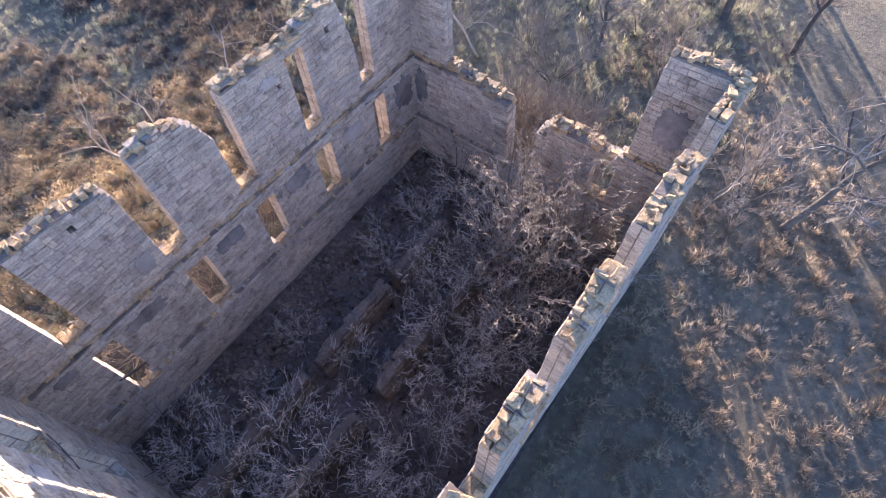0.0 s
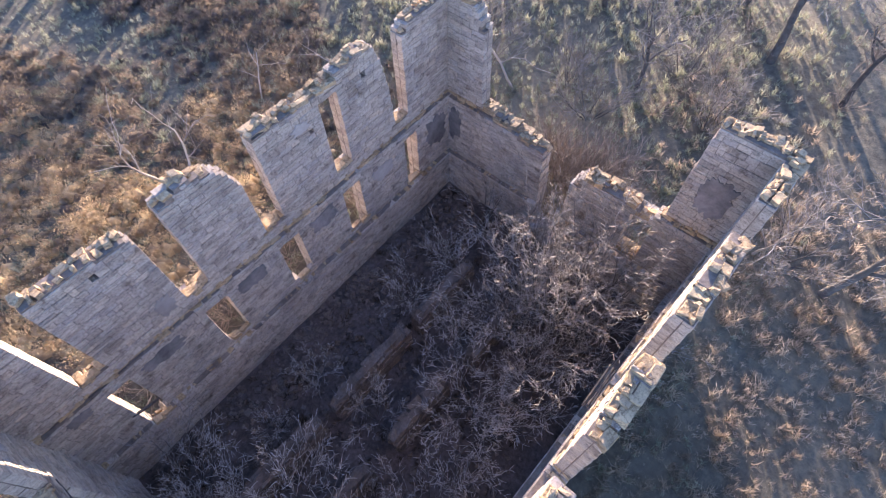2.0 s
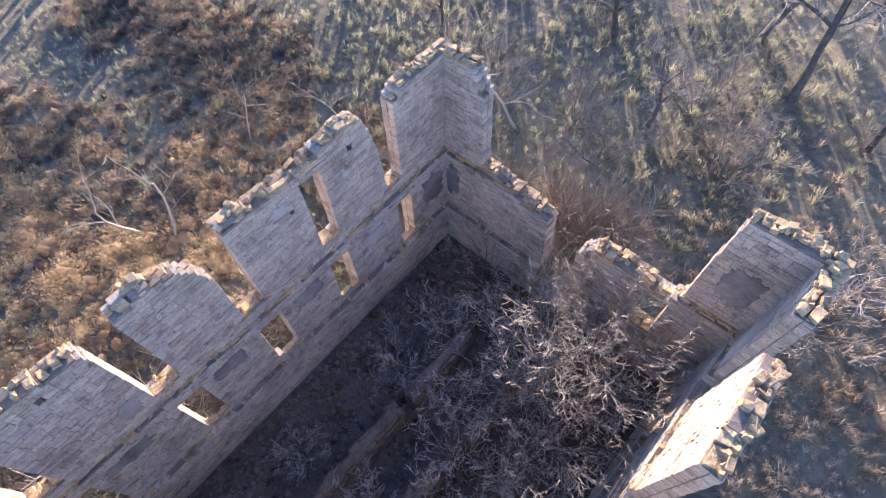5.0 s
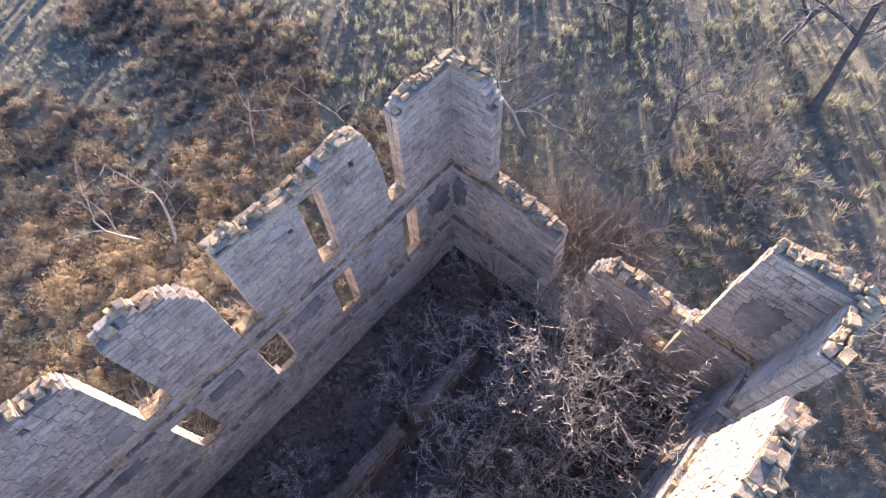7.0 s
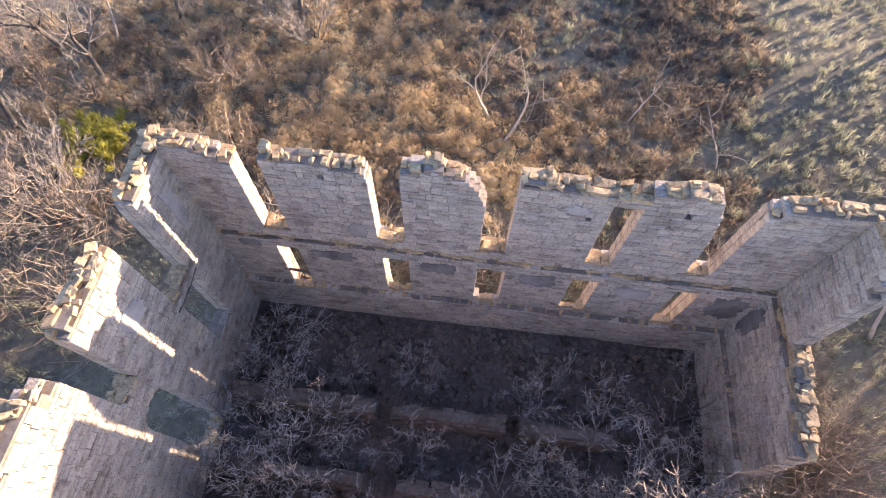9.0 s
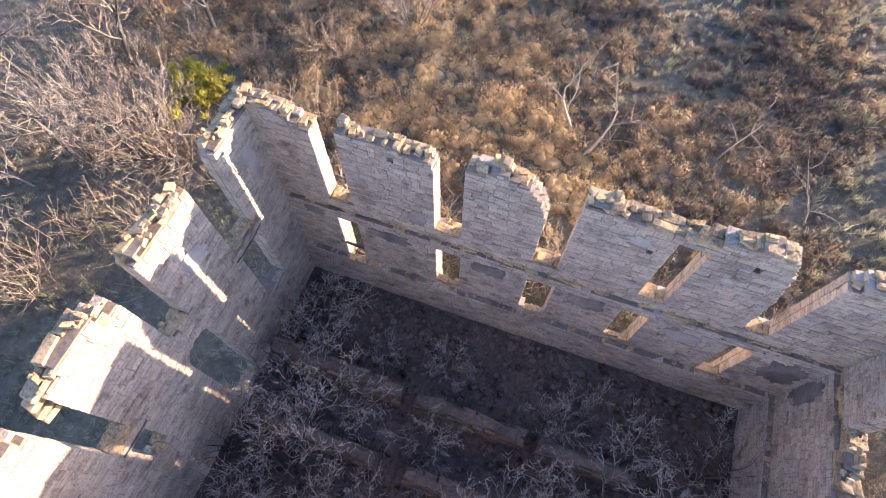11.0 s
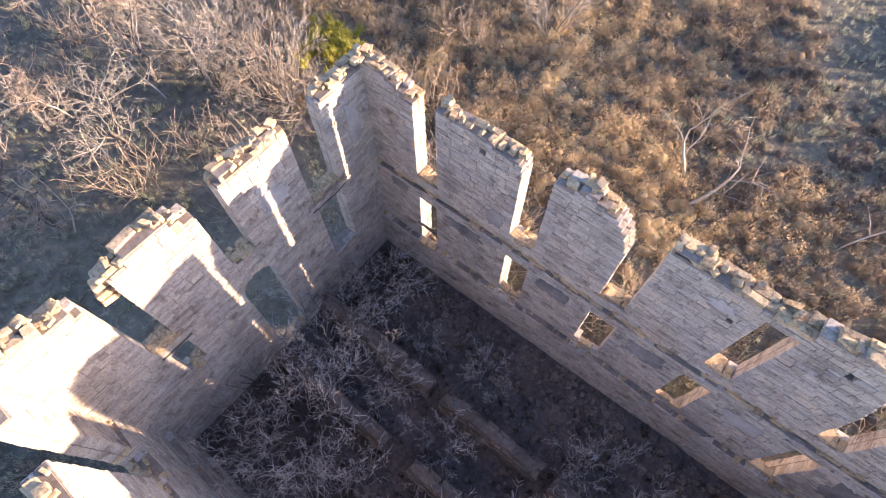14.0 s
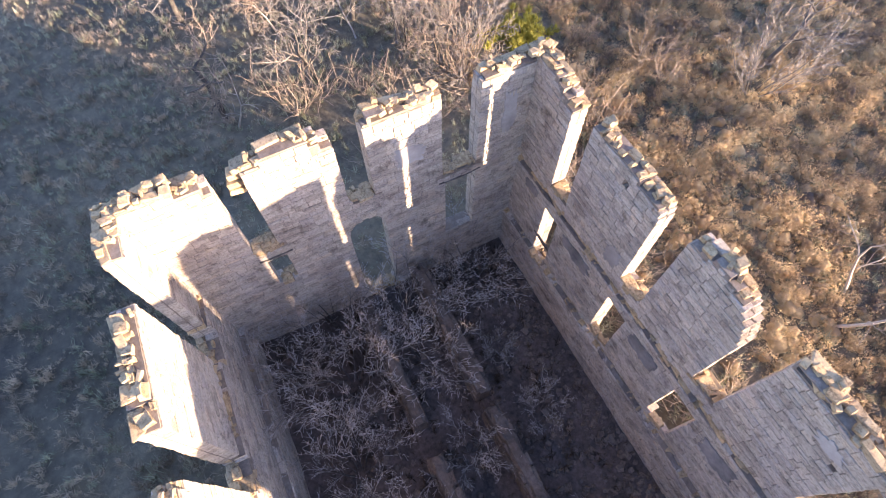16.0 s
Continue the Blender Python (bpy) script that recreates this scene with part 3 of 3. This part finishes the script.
# ---- plants ----
def grow(r, out, p, d, length, radius, level, deepest, spread, up):
    """Adds limbs, each a chain of points with its radii and level."""
    steps = 4 if level < 2 else 2
    points, radii, shoots = [p], [max(radius, 0.012)], []
    for i in range(steps):
        d = d + Vector(r.normal(0, 0.13 + 0.05 * level, 3)) + Vector((0, 0, up * 0.12))
        d.normalize()
        p = p + d * (length / steps)
        r1 = radius * (1 - 0.55 * (i + 1) / steps)
        points.append(p)
        radii.append(max(r1, 0.009))
        if level < deepest and (i > 0 or level > 0):
            for _ in range(int(r.integers(1, 3 if level < 2 else 4))):
                side = Vector(r.normal(0, 1, 3)).cross(d)
                side.normalize()
                c = (d * r.uniform(0.4, 1.0) + side * spread * r.uniform(0.6, 1.3)).normalized()
                shoots.append((p, c, length * r.uniform(0.42, 0.72), r1 * r.uniform(0.45, 0.75)))
    out.append((points, radii, level))
    for q, c, ln, rad in shoots:
        grow(r, out, q, c, ln, rad, level + 1, deepest, spread, up)
    return out


def limb_arrays(chains, sides):
    verts, faces, at = [], [], 0
    turn = [2 * math.pi * j / sides for j in range(sides)]
    for points, radii, _ in chains:
        d = (points[-1] - points[0]).normalized()
        a = d.cross(Vector((1, 0, 0)) if abs(d.z) > 0.9 else Vector((0, 0, 1))).normalized()
        b = d.cross(a)
        for p, rad in zip(points, radii):
            for t in turn:
                verts.append(p + (a * math.cos(t) + b * math.sin(t)) * rad)
        for i in range(len(points) - 1):
            for j in range(sides):
                k = (j + 1) % sides
                faces.append((at + i * sides + j, at + i * sides + k, at + (i + 1) * sides + k, at + (i + 1) * sides + j))
        at += len(points) * sides
    return np.array(verts, dtype=float), np.array(faces)


def tube_mesh(name, chains, mat, sides=3):
    return fast_mesh(name, *limb_arrays(chains, sides), mat)


def fast_mesh(name, verts, faces, mat):
    me = bpy.data.meshes.new(name)
    k = faces.shape[1]
    me.vertices.add(len(verts))
    me.vertices.foreach_set("co", np.ascontiguousarray(verts, dtype=np.float32).ravel())
    me.loops.add(faces.size)
    me.loops.foreach_set("vertex_index", np.ascontiguousarray(faces, dtype=np.int32).ravel())
    me.polygons.add(len(faces))
    me.polygons.foreach_set("loop_start", np.arange(0, faces.size, k, dtype=np.int32))
    me.materials.append(mat)
    me.update(calc_edges=True)
    me.validate()
    return me


def limbs(seed, stems, length, radius, deepest, spread, up, lean, most):
    r = np.random.default_rng(seed)
    out = []
    for k in range(stems):
        a = 2 * math.pi * (k + r.random()) / stems
        foot = Vector((math.cos(a) * 0.1, math.sin(a) * 0.1, -0.15)) if stems > 1 else Vector((0, 0, -0.2))
        grow(r, out, foot, Vector((math.cos(a) * lean, math.sin(a) * lean, 1)).normalized(), length * r.uniform(0.8, 1.1), radius, 0, deepest, spread, up)
    thick, thin = [c for c in out if c[2] < 2], [c for c in out if c[2] >= 2]
    if len(thin) > most:
        last = max(c[2] for c in thin)
        kept, ends = [c for c in thin if c[2] < last], [c for c in thin if c[2] == last]
        n = max(0, most - len(kept))
        thin = kept + [ends[i] for i in sorted(r.choice(len(ends), min(n, len(ends)), replace=False))]
    return thick, thin


def plant(name, label, category, group, seed, stems, length, radius, deepest, spread, up, bark, twig, lean=0.35, most=850, fine=0.009):
    """A bare woody plant: trunk or stems, each main branch, and the crown of twigs."""
    thick, thin = limbs(seed, stems, length, radius, deepest, spread, up, lean, most)
    thin = [(p, [max(k * fine / 0.009, fine * 0.8) for k in q], n) for p, q, n in thin]
    ob = tagged(new(name), label, category, group)
    for chain in thick:
        part(("trunk" if stems == 1 else "stem") if chain[2] == 0 else "branch", tube_mesh("wood", [chain], bark, 6), ob)
    part("crown", tube_mesh("twigs", thin, twig, 3), ob)
    return ob


def spread_out(kinds, places, seed):
    r = np.random.default_rng(seed)
    first = set()
    for i, (x, y, s) in enumerate(places):
        k = i % len(kinds)
        m = Matrix.Translation((x, y, ground_height(x, y))) @ Matrix.Rotation(r.uniform(0, 6.28), 4, "Z")
        size = s * r.uniform(0.9, 1.1)
        if k not in first:
            first.add(k)
            kinds[k].matrix_basis = m @ Matrix.Scale(size, 4)
        else:
            c = copy_thing(kinds[k], m)
            c.matrix_basis = m @ Matrix.Scale(size, 4)


TREE_LABEL = "leafless grey tree with spreading fine branches in the field"
trees = [plant("bare_tree", TREE_LABEL, "tree", "bare trees round the ruin", 100 + i, 1, 4.6, 0.2, 4, 0.95, 0.5, BARK, WARMTWIG if i % 2 else TWIG, 0.1, 560, 0.011) for i in range(4)]
TREE_PLACES = [(24.3, -17.4, 1.0), (29.3, -19.2, .9), (30.8, -4.4, .8), (36.4, -14.0, 1.1), (37.5, -9.5, 1.2),
               (41.5, -6, 1.2), (36.0, 0.8, .9), (30.5, 10.0, .6), (41, 3, 1.1), (46, 15, 1.0), (34, 27, 1.0), (17, 36, 1.0), (31, 36, 1.1), (27, 41, 1.2), (33, 20, 1.1), (37, 41, 1.3), (22, 38, 1.2), (47, -11, 1.1), (40, 12, 1.0), (-10.5, 1.9, .65), (-13.1, 0.7, .7), (-16.1, -0.8, .8), (-12.2, -4.2, .7), (-17.5, -6.3, .8),
               (-20.5, -9.6, .9), (-14.7, 7.1, .8), (-11.8, 11, .7), (-12.3, -9.4, .85), (-18, 4, .8), (-21, 0, .9), (-15, 13, .9), (-20, 10, .9), (-2.6, 17.6, .75), (-24, -5, .9),
               (-24, 6, 1.0), (-9.5, 16.5, .8), (-17, 19, 1.0), (48, -16, 1.1), (44, -22, 1.0), (36, -24, 1.0), (60, 22, 1.3), (66, 6, 1.4)]
spread_out(trees, TREE_PLACES, 5)
saplings = [plant("dead_sapling", "pale dead sapling with few bleached branches among brown scrub", "sapling", "dead saplings in the scrub", 140 + i, 1, 3.6, 0.08, 2, 0.8, 0.5,
                  PALE_BARK, PALE_BARK, 0.4) for i in range(2)]
spread_out(saplings, [(9.9, 9.4, 1.0), (16.4, 11.8, .7), (9.2, 10.9, .9), (26.3, 1.0, 1.3), (-12.3, 13.8, 1.1), (2.0, 4.0, .8), (24.5, -14.2, .9), (20.8, 9.4, .7), (-14.5, -1.2, .8), (-16.5, 2.6, .8), (-11.4, -9.0, .8), (-17.2, -5.0, .8)], 6)


def fan_shrub(name, label, seed, stems, height, lean, bark, twig, tip, group="shrubs inside the ruin", fine=0.009):
    """Many slender stems that fan out of one root, with side shoots and forked sprigs at their ends."""
    r = np.random.default_rng(seed)
    ob = tagged(new(name), label, "shrub", group)
    shoots, sprigs = [], []

    def chain(p, d, length, radius, steps, wander, rise):
        points, radii = [p], [radius]
        for i in range(steps):
            d = (d + Vector(r.normal(0, wander, 3)) + Vector((0, 0, rise))).normalized()
            p = p + d * (length / steps)
            points.append(p)
            radii.append(max(0.007, radius * (1 - 0.7 * (i + 1) / steps)))
        return points, radii

    def aside(d, angle):
        side = Vector(r.normal(0, 1, 3)).cross(d).normalized()
        return (d + side * angle).normalized()

    for k in range(stems):
        a = 2 * math.pi * (k + r.random()) / stems
        out = lean * r.uniform(0.2, 1.25)
        stem = chain(Vector((math.cos(a) * 0.15, math.sin(a) * 0.15, -0.15)), Vector((math.cos(a) * out, math.sin(a) * out, 1)).normalized(), height * r.uniform(0.65, 1.08), r.uniform(0.02, 0.036), 7, 0.09, 0.02)
        part("stem", tube_mesh("stem", [(*stem, 0)], bark, 4), ob)
        for i in range(2, 8):
            d = (stem[0][i] - stem[0][i - 1]).normalized()
            for _ in range(2 if i < 7 else 3):
                shoot = chain(stem[0][i], aside(d, r.uniform(0.4, 0.9)), height * r.uniform(0.16, 0.3), 0.011, 4, 0.13, 0.04)
                shoots.append((*shoot, 1))
                for m in range(1, 5):
                    e = (shoot[0][m] - shoot[0][m - 1]).normalized()
                    for _ in range(1 if m < 3 else 2 if m < 4 else 3):
                        sprigs.append((*chain(shoot[0][m], aside(e, r.uniform(0.5, 1.1)), r.uniform(0.14, 0.36), fine, 2, 0.16, 0.05), 2))
    part("crown", tube_mesh("crown", shoots, twig, 3), ob)["kind"] = "stuff"
    # Tips inside the ruin take paler bark: sunlight put into their colour.
    part("spray", tube_mesh("spray", sprigs, tip, 3), ob, "forked twig tips, coloured sunlit-pale inside the ruin")["kind"] = "stuff"
    return ob


shrubs = [fan_shrub("bare_shrub", "leafless grey thorn shrub growing inside the ruin", 160 + i, (9, 12, 7)[i], (3.4, 4.0, 3.0)[i], 0.8, BARK, TWIG, SUNLIT_TIP) for i in range(3)]
SHRUBS = [(12.2, -3.4, .65), (3.6, -5.8, .9), (7.4, -2.8, .6), (17.6, -3.4, .9), (1.4, -2.4, .9), (12.6, -6.0, .8), (7.6, -5.9, .75), (3.3, -8.7, 1.2), (2.0, -10.2, .9), (1.3, -5.6, .95),
          (6.4, -9.8, 1.0), (5.2, -8.3, .8), (9.4, -9.3, .9), (10.6, -8.4, .9), (18.2, -5.4, 1.0), (17.5, -7.2, 1.1), (11.8, -10.2, .9), (4.6, -3.0, .55), (1.0, -3.7, .85), (0.9, -8.3, .95), (15.0, -3.2, .6)]
spread_out(shrubs, SHRUBS, 7)
# Pale tip bark stands in for sun on the thorn bushes.
thorns = [fan_shrub("thorn_bush", "tall leafless thorn bush with sunlit-pale twigs inside the ruin", 180 + i, 14, 5.5, 0.55, BARK, TWIG, PALE_BARK, fine=0.0105) for i in range(2)]
spread_out(thorns, [(15.4, -8.8, 1.05), (16.9, -9.6, 1.0), (14.2, -7.4, 1.0), (13.4, -9.2, .95), (15.2, -10.4, 1.0), (16.2, -7.2, 1.0)], 8)
field_shrubs = [fan_shrub("grey_shrub", "wide leafless grey shrub in the field beyond the end wall", 200 + i, 9, 3.0, 0.95, BARK, TWIG, TWIG, "grey shrubs in the field", 0.0105) for i in range(2)]
spread_out(field_shrubs, [(27.0, -3.5, 1.2), (28.6, -1.2, 1.1), (33.4, -6.0, 1.3), (30.4, -9.0, 1.1), (26.2, 3.6, 1.0), (29.8, 5.2, 1.0),
                          (24.8, -15.4, 1.2), (-9.4, 2.6, 1.1), (-11.8, 4.4, 1.2), (-12.8, 1.2, 1.2), (-15.6, 3.0, 1.3), (-1.2, 15.2, 1.3)], 10)
r = np.random.default_rng(17)
BRUSH = [(x, 1.6 + r.random() * 2.6, r.uniform(0.7, 1.2)) for x in np.arange(-1, 21, 0.75)] + [(21.2 + r.random() * 4, y, r.uniform(0.8, 1.3)) for y in np.arange(-8.5, 1, 0.8)] \
    + [(20.6 + r.random() * 3.4, r.uniform(-8.5, -3.5), r.uniform(1.0, 1.6)) for _ in range(16)] + [(-3 - r.random() * 20, r.uniform(-6, 14), r.uniform(0.8, 1.5)) for _ in range(44)] + [(r.uniform(22, 42), r.uniform(-18, 10), r.uniform(0.6, 1.0)) for _ in range(18)]


def brush():
    r = np.random.default_rng(9)
    kinds = []
    for i in range(3):
        chains = []
        for k in range(9):
            a = 2 * math.pi * (k + r.random()) / 9
            grow(r, chains, Vector((0, 0, -0.1)), Vector((math.cos(a) * 0.8, math.sin(a) * 0.8, 1)).normalized(), r.uniform(1.4, 2.0), 0.016, 1, 2, 0.75, 0.4)
        kinds.append(limb_arrays([(p, [max(q, 0.008) for q in w], n) for p, w, n in chains], 3))
    vs, fs, at = [], [], 0
    for i, (x, y, s) in enumerate([b for b in BRUSH if math.hypot(b[0] + 9.5, b[1] - 6) > 3.2]):
        v, f = kinds[i % 3]
        a = r.uniform(0, 6.28)
        turn = np.array([[math.cos(a), math.sin(a), 0], [-math.sin(a), math.cos(a), 0], [0, 0, 1]])
        vs.append(v @ turn * s + (x, y, ground_height(x, y)))
        fs.append(f + at)
        at += len(v)
    tagged(new("brush", fast_mesh("brush", np.concatenate(vs), np.concatenate(fs), WARMTWIG)), "leafless brown brush round the ruin", "brush", kind="stuff")


brush()


def sprays(r, centres, sizes, count, reach, width, height):
    """Tapering blades that fan out of each centre: (n * count) triangles."""
    n = len(centres)
    a = r.uniform(0, 2 * math.pi, (n, count))
    tilt = np.abs(r.normal(0, 1, (n, count))) * reach
    h = height * r.uniform(0.45, 1.0, (n, count)) * sizes[:, None]
    dx, dy = np.cos(a) * np.minimum(tilt, 1.3), np.sin(a) * np.minimum(tilt, 1.3)
    ln = np.sqrt(dx ** 2 + dy ** 2 + 1)
    root = r.uniform(0.0, 0.55, (n, count))
    tip = np.stack([dx / ln * h, dy / ln * h, h / ln], -1)
    foot = tip * root[..., None] + r.normal(0, 0.05, (n, count, 3)) * sizes[:, None, None]
    foot[..., 2] = np.abs(foot[..., 2])
    b = r.uniform(0, 2 * math.pi, (n, count))
    side = np.stack([np.cos(b), np.sin(b), r.normal(0, 0.3, (n, count))], -1) * (width * sizes)[:, None, None] * r.uniform(0.6, 1.4, (n, count))[..., None]
    c = centres[:, None, :]
    v = np.stack([c + foot - side, c + tip, c + foot + side], 2)
    return v.reshape(-1, 3)


def outside_ruin(x, y, margin):
    return not (-margin < x < LENGTH + margin and -WIDTH - margin < y < margin)


def puffs(r, centres, sizes, count, leaf):
    """Loose domes of small leaf sprays: (n * count) triangles."""
    n = len(centres)
    d = r.normal(0, 1, (n, count, 3))
    d[..., 2] = np.abs(d[..., 2]) * 0.9 + 0.05
    d /= np.linalg.norm(d, axis=-1, keepdims=True)
    rad = r.uniform(0.25, 1.0, (n, count, 1)) ** 0.35
    lump = 1 + 0.25 * np.sin(d[..., :1] * 7 + r.uniform(0, 6, (n, 1, 1))) * np.cos(d[..., 1:2] * 6 + r.uniform(0, 6, (n, 1, 1)))
    at = centres[:, None, :] + d * rad * lump * sizes[:, None, None] * np.array([0.62, 0.62, 0.8])
    along = d * 0.9 + np.array([0, 0, 0.5]) + r.normal(0, 0.55, (n, count, 3))
    side = np.cross(along, r.normal(0, 1, (n, count, 3)))
    side /= np.linalg.norm(side, axis=-1, keepdims=True)
    k = leaf * r.uniform(0.5, 1.4, (n, count, 1))
    return np.stack([at - side * k * 0.4, at + along * k * 1.5, at + side * k * 0.4], 2).reshape(-1, 3)


def blocking_cores(r, centres, sizes):
    """A lumpy dome added inside each bush to stop light passing through: a ring of eight, a ring of six and a top."""
    n = len(centres)
    a8, a6 = np.arange(8) * math.pi / 4, np.arange(6) * math.pi / 3
    shape = np.array([(math.cos(a) * 0.44, math.sin(a) * 0.44, 0.0) for a in a8] + [(math.cos(a) * 0.28, math.sin(a) * 0.28, 0.34) for a in a6] + [(0, 0, 0.48)])
    v = centres[:, None, :] + shape * r.uniform(0.45, 0.95, (n, 15, 1)) * sizes[:, None, None]
    f = [(k, (k + 1) % 8, 8 + (k * 6 // 8)) for k in range(8)] + [((k * 8 + 5) // 6 % 8, 8 + k, 8 + (k - 1) % 6) for k in range(6)] + [(8 + k, 8 + (k + 1) % 6, 14) for k in range(6)]
    return v.reshape(-1, 3), (np.arange(n)[:, None, None] * 15 + np.array(f)[None]).reshape(-1, 3)


def scrub():
    r = np.random.default_rng(21)
    spots = {"scrub": [], "grey_scrub": []}
    total = 0
    while total < 4200:
        x, y = r.uniform(-20, 30), r.uniform(2.5, 36)
        if y < 5 and r.random() < 0.6:
            continue
        if noise.noise(Vector((x * 0.12, y * 0.12, 5))) + 0.3 - max(0, x - 13) * 0.05 - max(0, y - 24) * 0.06 - max(0, -10 - x) * 0.1 < r.uniform(-0.3, 0.3):
            continue
        if math.hypot(x + 10.2, y - 7.2) < 2.2:
            continue
        rust = noise.noise(Vector((x * 0.15, y * 0.15, 9))) * 5 + r.normal(0, 1.2) + 11 - x * 0.75 - abs(y - 10) * 0.45 > 0
        size = r.uniform(0.45, 1.0) * (1.25 if noise.noise(Vector((x * 0.5, y * 0.5, 2))) > 0 else 0.8)
        spots["scrub" if rust else "grey_scrub"].append((x, y, ground_height(x, y), size))
        total += 1
    for name, mat, label in (("scrub", SCRUB, "rusty-tan dry scrub bushes on the slope"), ("grey_scrub", GREYSCRUB, "grey-brown dry scrub bushes on the slope")):
        c = np.array(spots[name])
        v = puffs(r, c[:, :3], c[:, 3], 190, 0.034)
        hv, hf = blocking_cores(r, c[:, :3], c[:, 3])
        f = np.concatenate([np.arange(len(v)).reshape(-1, 3), hf + len(v)])
        tagged(new(name, fast_mesh(name, np.concatenate([v, hv]), f, mat)), label, "scrub", kind="stuff")


def grass(name, mat, label, seed, count, inside):
    r = np.random.default_rng(seed)
    c, s = [], []
    while len(c) < count:
        x, y = r.uniform(-38, 52), r.uniform(-36, 44)
        if not outside_ruin(x, y, 0.9) or not inside(x, y, r.normal(0, 2.5)):
            continue
        if math.hypot(x - 11, y + 6) > r.uniform(8, 62):
            continue
        c.append((x, y, ground_height(x, y)))
        s.append(r.uniform(0.5, 1.2) * (1.2 if x > 20 else 1.0) * (1 + 0.9 * noise.noise(Vector((x * 1.1, y * 1.1, 4)))))
    v = sprays(r, np.array(c), np.array(s), 24, 0.85, 0.014, 0.46)
    tagged(new(name, fast_mesh(name, v, np.arange(len(v)).reshape(-1, 3), mat)), label, "grass", kind="stuff")


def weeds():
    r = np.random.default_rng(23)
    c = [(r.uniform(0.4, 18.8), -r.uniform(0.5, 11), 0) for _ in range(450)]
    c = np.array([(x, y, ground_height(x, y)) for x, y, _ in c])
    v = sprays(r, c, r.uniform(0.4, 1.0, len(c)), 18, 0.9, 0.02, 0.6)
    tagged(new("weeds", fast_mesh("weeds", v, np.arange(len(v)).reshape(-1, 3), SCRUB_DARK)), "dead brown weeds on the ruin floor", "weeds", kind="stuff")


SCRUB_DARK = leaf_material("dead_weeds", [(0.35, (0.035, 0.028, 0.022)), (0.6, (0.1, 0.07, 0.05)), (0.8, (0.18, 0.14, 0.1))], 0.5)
scrub()
grass("grass", GRASS, "tussocks of dry olive winter grass", 22, 17000, lambda x, y, j: y + j > -12 - 0.3 * max(0, 20 - x))
grass("dry_grass", STRAW, "pale straw-coloured dry grass beside the long wall", 25, 10000, lambda x, y, j: y + j < -10 and x + j < 30)
weeds()


def evergreen(x, y):
    r = np.random.default_rng(24)
    ob = tagged(new("juniper"), "yellow-green evergreen bush beside the ruin corner", "bush")
    ob.location = (x, y, ground_height(x, y))
    c = np.stack([r.normal(0, 0.75, 90), r.normal(0, 0.75, 90), r.uniform(0.05, 0.6, 90)], -1)
    v = sprays(r, c, r.uniform(0.6, 1.0, 90), 70, 0.9, 0.045, 0.75)
    part("foliage", fast_mesh("foliage", v, np.arange(len(v)).reshape(-1, 3), GREEN), ob)
    chains = grow(r, [], Vector((0, 0, -0.2)), Vector((0, 0, 1)), 1.4, 0.08, 0, 0, 0.8, 0.5)
    part("trunk", tube_mesh("wood", chains, BARK, 6), ob)


evergreen(-10.0, 6.7)
